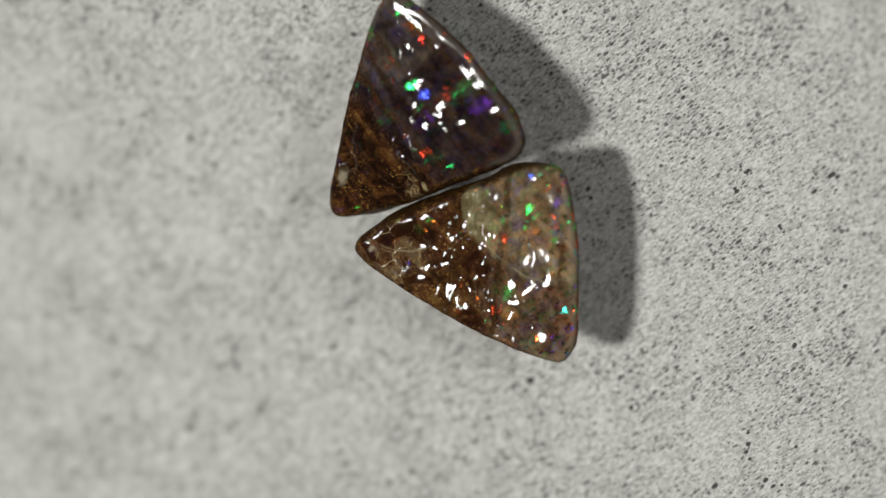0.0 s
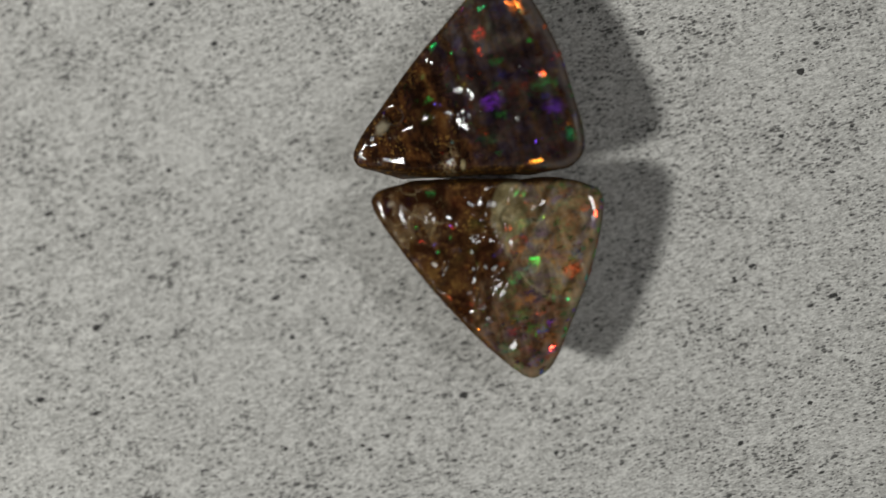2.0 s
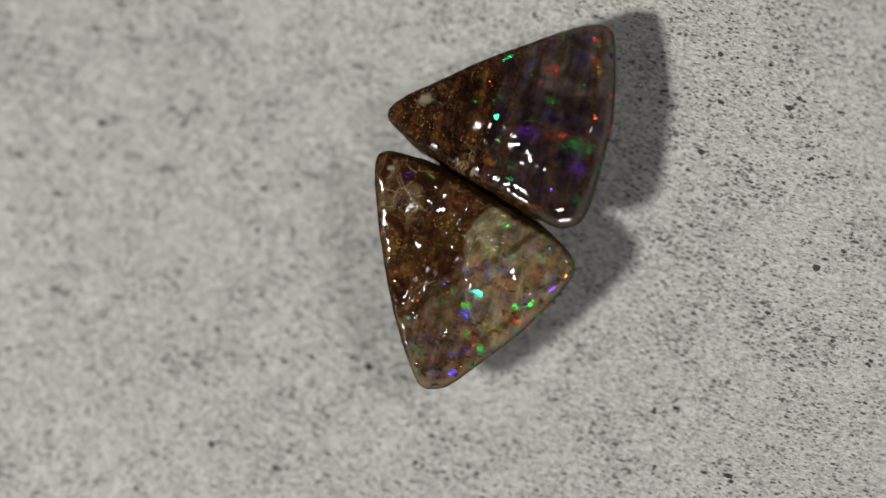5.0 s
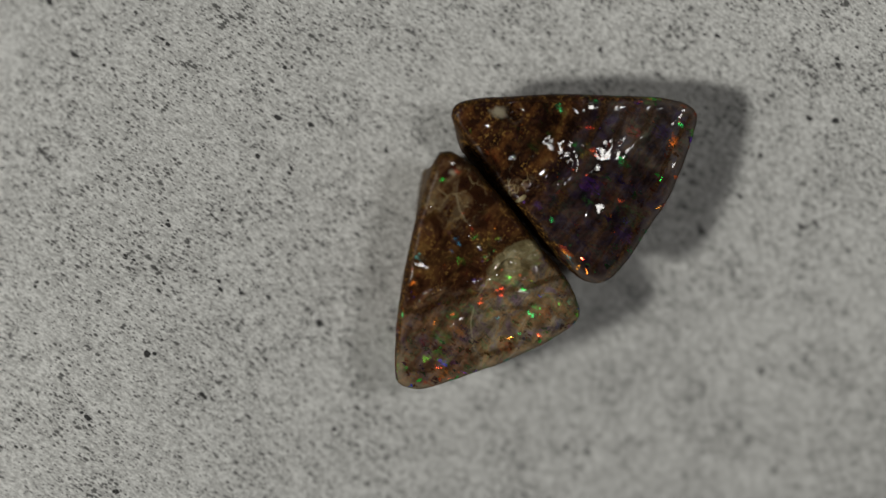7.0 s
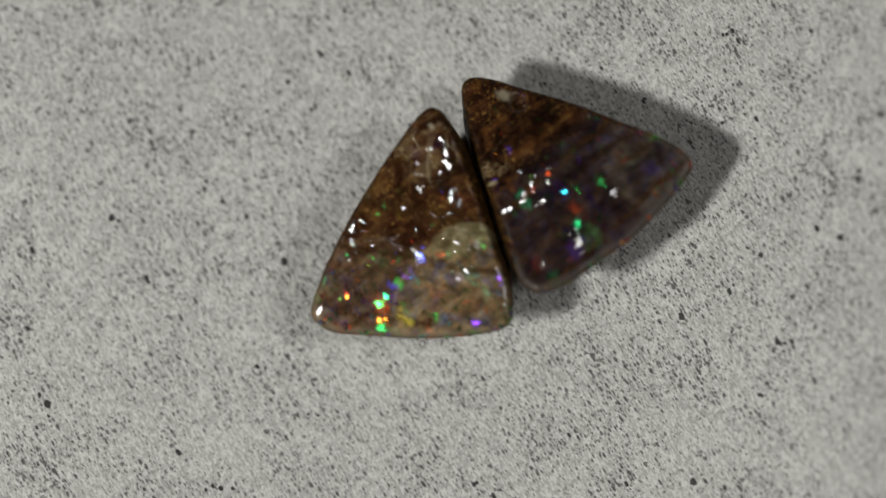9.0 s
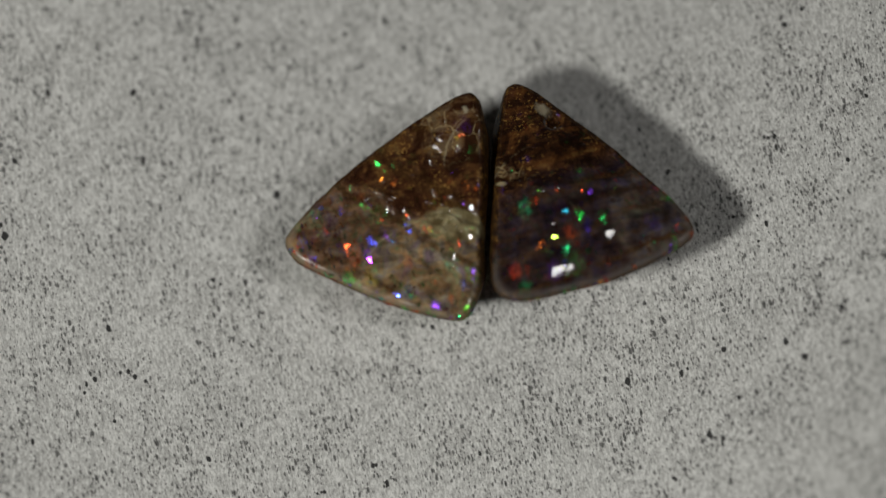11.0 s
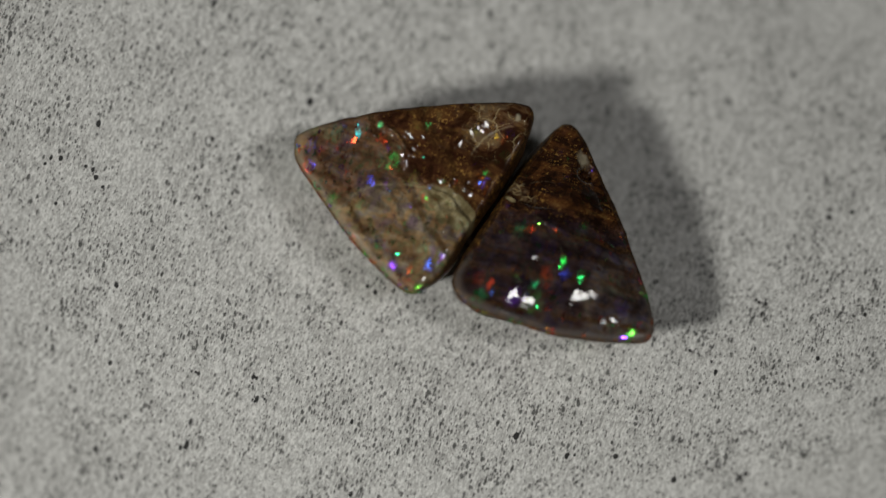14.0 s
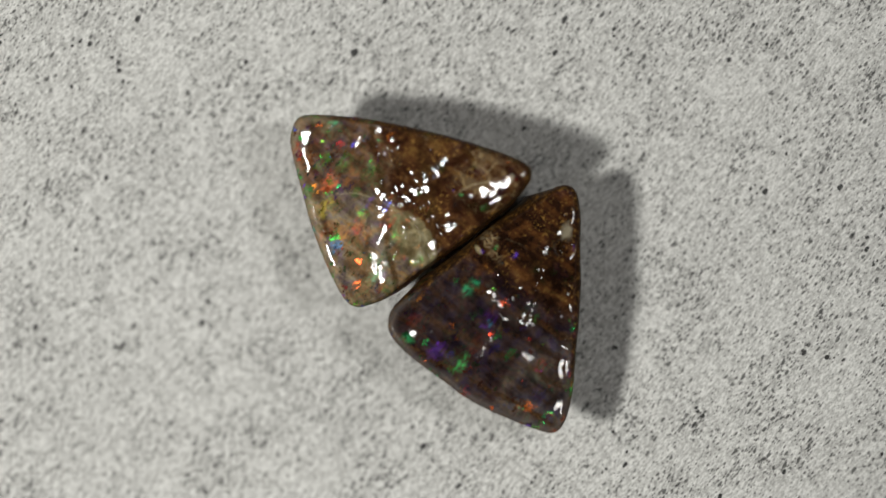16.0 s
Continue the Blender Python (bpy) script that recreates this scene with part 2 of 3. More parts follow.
    bump = node(nt, "ShaderNodeBump", {"Strength": 0.4, "Distance": 0.14 * MM, "Height": math_node(nt, "MULTIPLY", relief, math_node(nt, "MULTIPLY_ADD", zf, -0.88, 1.0))})
    nt.links.new(col, bsdf.inputs["Base Color"])
    nt.links.new(bump.outputs[0], bsdf.inputs["Normal"])
    edge = smooth(nt, rim, 0.5, 0.85)
    dull = math_node(nt, "MULTIPLY", edge, 0.4)
    nt.links.new(math_node(nt, "ADD", math_node(nt, "MULTIPLY_ADD", smooth(nt, n_fine, 0.5, 0.7), 0.10, 0.04), dull), bsdf.inputs["Roughness"])
    nt.links.new(math_node(nt, "MULTIPLY_ADD", edge, -0.38, 0.45), bsdf.inputs["Specular IOR Level"])
    bsdf.inputs["IOR"].default_value = 1.45
    nt.links.new(shader, nt.nodes["Material Output"].inputs["Surface"])
    return m


# ---- shapes ----
def link_mesh(name, bm, mat, parent=None, label="", smooth=True):
    me = bpy.data.meshes.new(name)
    bm.to_mesh(me)
    bm.free()
    if smooth:
        me.shade_smooth()
    me.materials.append(mat)
    ob = new(name, me)
    if parent:
        ob.parent = parent
    return tagged(ob, label)


def part(name, bm, mat, parent, label=""):
    return link_mesh(name, bm, mat, parent, label)


def bow(x, y):
    """Height of the bowed sheet over its middle, in mm, at x, y in mm."""
    r = math.hypot(x, y)
    k = min(1.0, 46.0 / r) if r else 1.0
    x, y = x * k, y * k
    z = -(-0.00181 * x * x + -0.00237 * x * y + -0.0043 * y * y + -1.03e-05 * x ** 3 + -1.07e-05 * x * x * y + -9.64e-05 * x * y * y + -2.12e-05 * y ** 3 + -1.62e-07 * (x * x + y * y) ** 2)
    return z / k


def build_sheet(mat):
    n, half, thick = 96, 64.0, 1.6
    bm = bmesh.new()
    top, low = [], []
    for j in range(n + 1):
        for i in range(n + 1):
            u, v = 2 * i / n - 1, 2 * j / n - 1
            x = half * u * math.sqrt(1 - 0.12 * v * v)
            y = half * v * math.sqrt(1 - 0.12 * u * u)
            z = bow(x, y)
            top.append(bm.verts.new((x * MM, y * MM, z * MM)))
            low.append(bm.verts.new((x * MM, y * MM, (z - thick) * MM)))
    w = n + 1
    for j in range(n):
        for i in range(n):
            a = j * w + i
            bm.faces.new((top[a], top[a + 1], top[a + 1 + w], top[a + w]))
            bm.faces.new((low[a], low[a + w], low[a + 1 + w], low[a + 1]))
    edge = [i for i in range(w)] + [j * w + n for j in range(1, w)] + [n * w + i for i in range(n - 1, -1, -1)] + [j * w for j in range(n - 1, 0, -1)]
    for k, a in enumerate(edge):
        b = edge[(k + 1) % len(edge)]
        bm.faces.new((top[b], top[a], low[a], low[b]))
    return bm


def fleck_blob(bm, x, y, r, rng):
    ring = []
    k = 9
    stretch = rng.uniform(0.5, 0.9)
    for i in range(k):
        a = 2 * math.pi * i / k
        q = r * rng.uniform(0.75, 1.15)
        px, py = q * math.cos(a) * 1.1, q * math.sin(a) * stretch
        ring.append(bm.verts.new(((x + px) * MM, (y + py) * MM, (bow(x + px, y + py) + 0.012) * MM)))
    mid = bm.verts.new((x * MM, y * MM, (bow(x, y) + 0.03) * MM))
    for i in range(k):
        bm.faces.new((mid, ring[i], ring[(i + 1) % k]))


# larger dark flecks: x, y, radius in mm
FLECKS = [(-15.99, 0.45, 0.30), (-2.62, -12.04, 0.30), (-37.83, -2.57, 0.30), (32.50, 6.78, 0.28), (20.45, 13.66, 0.30), (-33.00, 12.76, 0.34), (-30.68, 10.16, 0.25), (-33.50, -4.98, 0.30), (30.12, -12.29, 0.34), (20.97, 18.13, 0.25), (26.75, 19.04, 0.25), (24.24, -7.99, 0.25), (-31.64, 2.12, 0.28), (-15.15, -29.49, 0.28), (-7.55, -22.72, 0.24), (10.29, 27.95, 0.24), (-15.96, -9.58, 0.20), (20.84, 26.86, 0.24), (-13.26, 1.56, 0.24), (-3.17, -35.29, 0.30), (-13.90, -22.35, 0.28), (22.52, 27.97, 0.26), (15.06, -36.09, 0.26), (-7.89, -22.65, 0.24), (19.94, 21.94, 0.22), (-3.84, -20.22, 0.22), (6.39, -28.33, 0.25), (-15.10, 22.98, 0.24), (-19.40, 27.71, 0.24), (33.19, -19.18, 0.22)]


def build_flecks():
    rng = random.Random(4)
    bm = bmesh.new()
    for x, y, r in FLECKS:
        fleck_blob(bm, x, y, 1.25 * r, rng)
        for _ in range(rng.choice((0, 1, 1, 2))):
            fleck_blob(bm, x + rng.uniform(-1.1, 1.1), y + rng.uniform(-1.1, 1.1), r * rng.uniform(0.4, 0.7), rng)
    for _ in range(420):
        x, y = rng.uniform(-62, 62), rng.uniform(-62, 62)
        for _ in range(rng.choice((1, 1, 1, 2, 3))):
            fleck_blob(bm, x, y, rng.choice((0.10, 0.14, 0.18, 0.24)), rng)
            x, y = x + rng.uniform(-0.8, 0.8), y + rng.uniform(-0.8, 0.8)
    return bm


def closed_curve(points, count):
    """An even closed curve through the corner points of a stone's outline."""
    n = len(points)
    dense = []
    for i in range(n):
        p0, p1, p2, p3 = (Vector(points[(i + k) % n]) for k in (-1, 0, 1, 2))
        for s in range(24):
            t = s / 24
            dense.append(0.5 * (2 * p1 + (p2 - p0) * t + (2 * p0 - 5 * p1 + 4 * p2 - p3) * t * t + (3 * p1 - p0 - 3 * p2 + p3) * t ** 3))
    run = [0.0]
    for a, b in zip(dense, dense[1:] + dense[:1]):
        run.append(run[-1] + (b - a).length)
    out, k = [], 0
    for i in range(count):
        want = run[-1] * i / count
        while run[k + 1] < want:
            k += 1
        f = (want - run[k]) / max(1e-9, run[k + 1] - run[k])
        out.append(dense[k].lerp(dense[(k + 1) % len(dense)], f))
    return out


def lumps(x, y, seed, dents, axis, creased):
    """Waves of the polished face, in mm: a smooth opal end, broken wrinkles in a belt across the middle, a coarser tip."""
    v = Vector((x * 0.33 + seed, y * 0.33, seed))
    run = x * axis[0] + y * axis[1] + 1.2 * noise.noise(v * 0.9)
    out = min(1.0, max(0.0, (creased[0] + 3.0 - run) / 3.5))
    out = out * out * (3 - 2 * out)
    z = 0.30 * noise.noise(v) + (0.10 * noise.noise(v * 2.4) + 0.012 * noise.noise(v * 5.5)) * (0.2 + 0.8 * out) + 0.18 * out
    # sharp broken wrinkles that run mostly across the stone
    along, across = x * axis[0] + y * axis[1], y * axis[0] - x * axis[1]
    w = Vector((along * 0.62 + seed, across * 0.42 - seed, 2 * seed))
    w = w + 0.35 * noise.noise_vector(w * 0.8)
    crease = 1 - abs(noise.noise(w)) * 2.6
    belt = 0.06 + 0.94 * math.exp(-((run - creased[0]) / creased[1]) ** 2)
    z += creased[2] * belt * max(0.0, crease) ** 2 * max(0.0, 0.55 + 1.6 * noise.noise(v * 1.1 + Vector((7, 3, 1))))
    z += 0.22 * creased[2] * belt * noise.noise(w * 3.1)
    # long low ripples over the opal
    z += 0.035 * math.sin(2.3 * along + 2.5 * noise.noise(v * 0.9)) * (0.6 + noise.noise(v * 1.7))
    for px, py, r, depth in dents:
        d = math.hypot(x - px, y - py) / r
        z -= depth * math.exp(-d * d)
    return z


def build_stone(name, label, middle, outline, height, tilt, dents, zone, patch, mat, seed, beside, axis, dome, creased):
    """A cut stone: steep flanks, a rounded rim and a low wavy dome, in one ironstone and one opal piece."""
    count, rings = 300, 60
    rim = closed_curve(outline, count)
    centre = sum(rim, Vector((0, 0))) / count
    out = []
    for i in range(count):
        d = rim[(i + 1) % count] - rim[i - 1]
        out.append(Vector((d.y, -d.x)).normalized())
    area = sum(a.x * b.y - b.x * a.y for a, b in zip(rim, rim[1:] + rim[:1]))
    if area < 0:
        out = [-o for o in out]
    top_at = lambda x, y: height + tilt[0] * x + tilt[1] * y
    # the flank that faces the other stone bulges towards it
    facing = (Vector(beside) - centre).normalized()
    bulge = [min(1.0, max(0.0, (o.dot(facing) - 0.9) / 0.07)) for o in out]
    bulge = [sum(bulge[(i + k) % count] for k in range(-12, 13)) / 25 for i in range(count)]
    bulge = [min(b, max(0.0, (o.dot(facing) - 0.75) / 0.2)) for b, o in zip(bulge, out)]
    verts, faces, rims = [], [], []
    profile = [(3.3, 0.0), (3.15, 0.012), (3.0, 0.05), (2.75, 0.15), (2.15, 0.36), (1.4, 0.58), (0.6, 0.79), (0.08, 0.89), (0.0, 0.915), (0.02, 0.935), (0.07, 0.957), (0.16, 0.973), (0.30, 0.984), (0.55, 0.992), (0.95, 0.997), (1.5, 1.0)]
    for inset, frac in profile:
        for i, p in enumerate(rim):
            q = p - out[i] * (min(inset, 0.3) - 1.55 * bulge[i] * max(0.0, 1 - ((frac - 0.52) / 0.4) ** 2))
            q = q + (centre - p).normalized() * max(0.0, inset - 0.3)
            wob = 0.10 * noise.noise(Vector((q.x * 0.6, q.y * 0.6, frac * 4 + seed))) + 0.05 * noise.noise(Vector((q.x * 2, q.y * 2, frac * 9 + seed)))
            q = q + out[i] * wob * min(1, inset * 3 + 0.3)
            z = top_at(q.x, q.y) * frac + (lumps(q.x, q.y, seed, dents, axis, creased) * max(0.0, (frac - 0.9) / 0.1))
            verts.append(Vector((q.x, q.y, max(0.0, z))))
            rims.append(1.0 if frac < 0.9 else max(0.0, 1.0 - inset / 1.6))
    last = [verts[-count + i].copy() for i in range(count)]
    for r in range(1, rings):
        s = 1 - r / rings
        for i in range(count):
            x, y = centre.x + (last[i].x - centre.x) * s, centre.y + (last[i].y - centre.y) * s
            z = top_at(x, y) + dome * (1 - s * s) + lumps(x, y, seed, dents, axis, creased)
            verts.append(Vector((x, y, z)))
            rims.append(0.0)
    rows = len(profile) + rings - 1
    for r in range(rows - 1):
        for i in range(count):
            j = (i + 1) % count
            faces.append((r * count + i, r * count + j, (r + 1) * count + j, (r + 1) * count + i))
    verts.append(Vector((centre.x, centre.y, top_at(centre.x, centre.y) + dome + lumps(centre.x, centre.y, seed, dents, axis, creased))))
    rims.append(0.0)
    tip = len(verts) - 1
    for i in range(count):
        faces.append(((rows - 1) * count + i, (rows - 1) * count + (i + 1) % count, tip))
    faces.append(tuple(range(count - 1, -1, -1)))
    if area < 0:
        faces = [tuple(reversed(f)) for f in faces]
    whole = bpy.data.meshes.new("whole")
    whole.from_pydata([tuple(v * MM) for v in verts], [], faces)
    normals = [v.normal.copy() for v in whole.vertices]
    thing = new(name)
    tagged(thing, label, "gemstone", group="pair of opals")
    def inside(c, spot):
        (ax, ay), rx, ry, turn = spot
        dx, dy = c.x - ax, c.y - ay
        u, w = dx * math.cos(radians(turn)) + dy * math.sin(radians(turn)), dy * math.cos(radians(turn)) - dx * math.sin(radians(turn))
        return (u / rx) ** 2 + (w / ry) ** 2 < 1

    def kind_of(f):
        c = sum((verts[i] for i in f), Vector()) / len(f)
        if inside(c, patch) and c.z > 0.8 * height:
            return "crystal_patch"
        return "opal" if inside(c, zone) else "ironstone"

    sorted_faces = {}
    for f in faces:
        sorted_faces.setdefault(kind_of(f), []).append(f)
    says = {"ironstone": "dark brown ironstone with rust grains", "opal": "glassy grey opal with colour flashes", "crystal_patch": "pale yellowish crystal patch"}
    for kind, group in sorted_faces.items():
        used = sorted({i for f in group for i in f})
        at = {v: n for n, v in enumerate(used)}
        me = bpy.data.meshes.new(kind)
        me.from_pydata([tuple(verts[i] * MM) for i in used], [], [tuple(at[i] for i in f) for f in group])
        me.shade_smooth()
        me.normals_split_custom_set_from_vertices([tuple(normals[i]) for i in used])
        edge = me.attributes.new("rim", "FLOAT", "POINT")
        edge.data.foreach_set("value", [rims[i] for i in used])
        me.materials.append(mat)
        ob = new(kind, me)
        ob.parent = thing
        tagged(ob, says[kind])
    bpy.data.meshes.remove(whole)
    thing["base"] = middle
    return thing


def wall_slab(name, x0, y0, z0, x1, y1, z1, mat):
    bm = bmesh.new()
    bmesh.ops.create_cube(bm, size=1.0)
    for v in bm.verts:
        v.co = Vector(((x0 + x1) / 2 + v.co.x * (x1 - x0), (y0 + y1) / 2 + v.co.y * (y1 - y0), (z0 + z1) / 2 + v.co.z * (z1 - z0)))
    ob = link_mesh(name, bm, mat, smooth=False)
    return tagged(ob, "unseen plain grey surface added to close the place in", "wall", kind="structure")


# ---- the room: unseen, added to close the place; its grey sets the bounced light ----
paint = paint_material()
wall_slab("floor", -0.6, -0.6, -0.10, 0.6, 0.6, -0.055, paint)
wall_slab("ceiling", -0.6, -0.6, 0.75, 0.6, 0.6, 0.80, paint)
wall_slab("wall_west", -0.65, -0.6, -0.055, -0.6, 0.6, 0.75, paint)
wall_slab("wall_east", 0.6, -0.6, -0.055, 0.65, 0.6, 0.75, paint)
wall_slab("wall_south", -0.6, -0.65, -0.055, 0.6, -0.6, 0.75, paint)
wall_slab("wall_north", -0.6, 0.6, -0.055, 0.6, 0.65, 0.75, paint)

# ---- the things ----
sheet = link_mesh("speckled_sheet", build_sheet(speckled_sheet_material()), bpy.data.materials["speckled_sheet"])
tagged(sheet, "pale grey bowed sheet with fine dark speckles", "sheet")
flecks = part("fleck", build_flecks(), ink_material(), sheet, "black flecks in the grey surface")
tagged(flecks, kind="stuff")
pale_opal = build_stone(
    "boulder_opal", "pale grey-brown triangular boulder opal with orange and green flashes", (4.08 * MM, -1.43 * MM, -0.02 * MM),
    [(1.11, -10.23), (-0.38, -10.54), (-1.57, -9.40), (-3.57, -6.46), (-5.60, -2.74), (-7.35, 1.13), (-8.70, 4.66), (-9.24, 6.77), (-8.86, 7.66), (-7.57, 7.93), (-4.49, 7.45), (-0.98, 6.66), (2.93, 5.55), (6.74, 4.64), (8.53, 3.72), (9.29, 2.90), (9.29, 1.71), (8.19, -0.74), (6.37, -3.85), (3.72, -7.40), (2.13, -9.42)],
    10.3, (-0.047, 0.038), [(-3.99, 4.52, 1.6, 0.35), (1.03, -1.88, 1.5, 0.2), (1.08, 4.03, 2, 0.3)], ((6.77, 0.91), 7.2, 7.0, 0), ((0.79, 3.77), 3.6, 1.7, -38),
    stone_material("pale_opal", (0.72, -0.69), 0.4, [(0.9, 0.42, 0.75), (-3.0, 0.9, 0.6), (2.6, 0.3, 0.35), (6.1, 0.28, 0.7)], ((6.9, 0.8), 6.6, 6.9, 0), ((1.5, 3.7), 2.6, 1.35, 62), [((-7.6, 6.5), 0.35, 0.25, 0)],
                   ((-6.4, 5.0), 3.4, 3.2, 45), [(((6.9, 0.8), 6.3, 6.6, 0), (1.2, -1.2), 5.0, 0.5), (((-3.0, 8.0), 4.2, 4.2, 0), (-5.4, 4.6), 2.6, 0.35)],
                   ((0.050, 0.019, 0.009), (0.10, 0.045, 0.016), (0.088, 0.068, 0.046), (0.175, 0.138, 0.09), (0.29, 0.245, 0.165)), 0.32, 3.1, 1.35),
    3.1, (2.67, 15.01), (0.72, -0.69), -0.25, (-1.2, 2.8, 0.38))
dark_opal = build_stone(
    "boulder_opal", "dark violet-brown triangular boulder opal with a rusty tip", (5.42 * MM, 11.65 * MM, 0.85 * MM),
    [(-10.37, -2.98), (-11.11, -2.30), (-10.95, -1.29), (-9.65, 0.09), (-7.56, 1.73), (-5.32, 3.56), (-3.00, 5.21), (-0.24, 7.04), (2.53, 8.82), (4.40, 9.58), (5.62, 9.48), (6.32, 8.35), (7.14, 5.58), (7.86, 2.23), (8.04, -1.41), (8.04, -4.62), (7.67, -6.41), (6.82, -7.30), (5.53, -7.56), (3.82, -7.14), (0.75, -6.37), (-2.73, -5.55), (-5.41, -4.83), (-8.22, -3.89)],
    9.35, (0.177, 0.015), [(-6.9, 0.5, 0.55, 1.1), (-5.48, -2.17, 1.6, 0.3), (1.87, -0.96, 2, 0.25)], ((5.45, 2.28), 10.5, 9.2, 10), ((-2.29, -4.67), 1.5, 0.5, 45),
    stone_material("dark_opal", (0.985, 0.17), -2.0, [(-0.5, 0.5, 0.7), (1.5, 0.25, 0.4), (3.3, 0.4, 0.5), (5.0, 0.22, 0.4), (6.5, 0.36, 0.85)], ((4.6, 8.2), 7.0, 4.8, 20), ((-2.4, -5.0), 0.5, 0.22, 75), [((-8.1, -0.1), 0.75, 0.5, 40)],
                   ((-3.5, -4.6), 2.0, 0.9, 60), [(((-1.0, -1.5), 4.0, 4.6, 0), (-3.2, -4.0), 3.0, 0.22), (((4.0, -4.6), 5.6, 5.6, 0), (0.0, -0.9), 2.6, 0.12)],
                   ((0.026, 0.011, 0.006), (0.085, 0.033, 0.011), (0.019, 0.015, 0.017), (0.045, 0.037, 0.040), (0.088, 0.078, 0.074)), 0.32, 8.7, 0.6),
    8.7, (-3.67, -14.64), (0.985, 0.17), 1.25, (-1.0, 3.0, 0.26))
stones = (pale_opal, dark_opal)


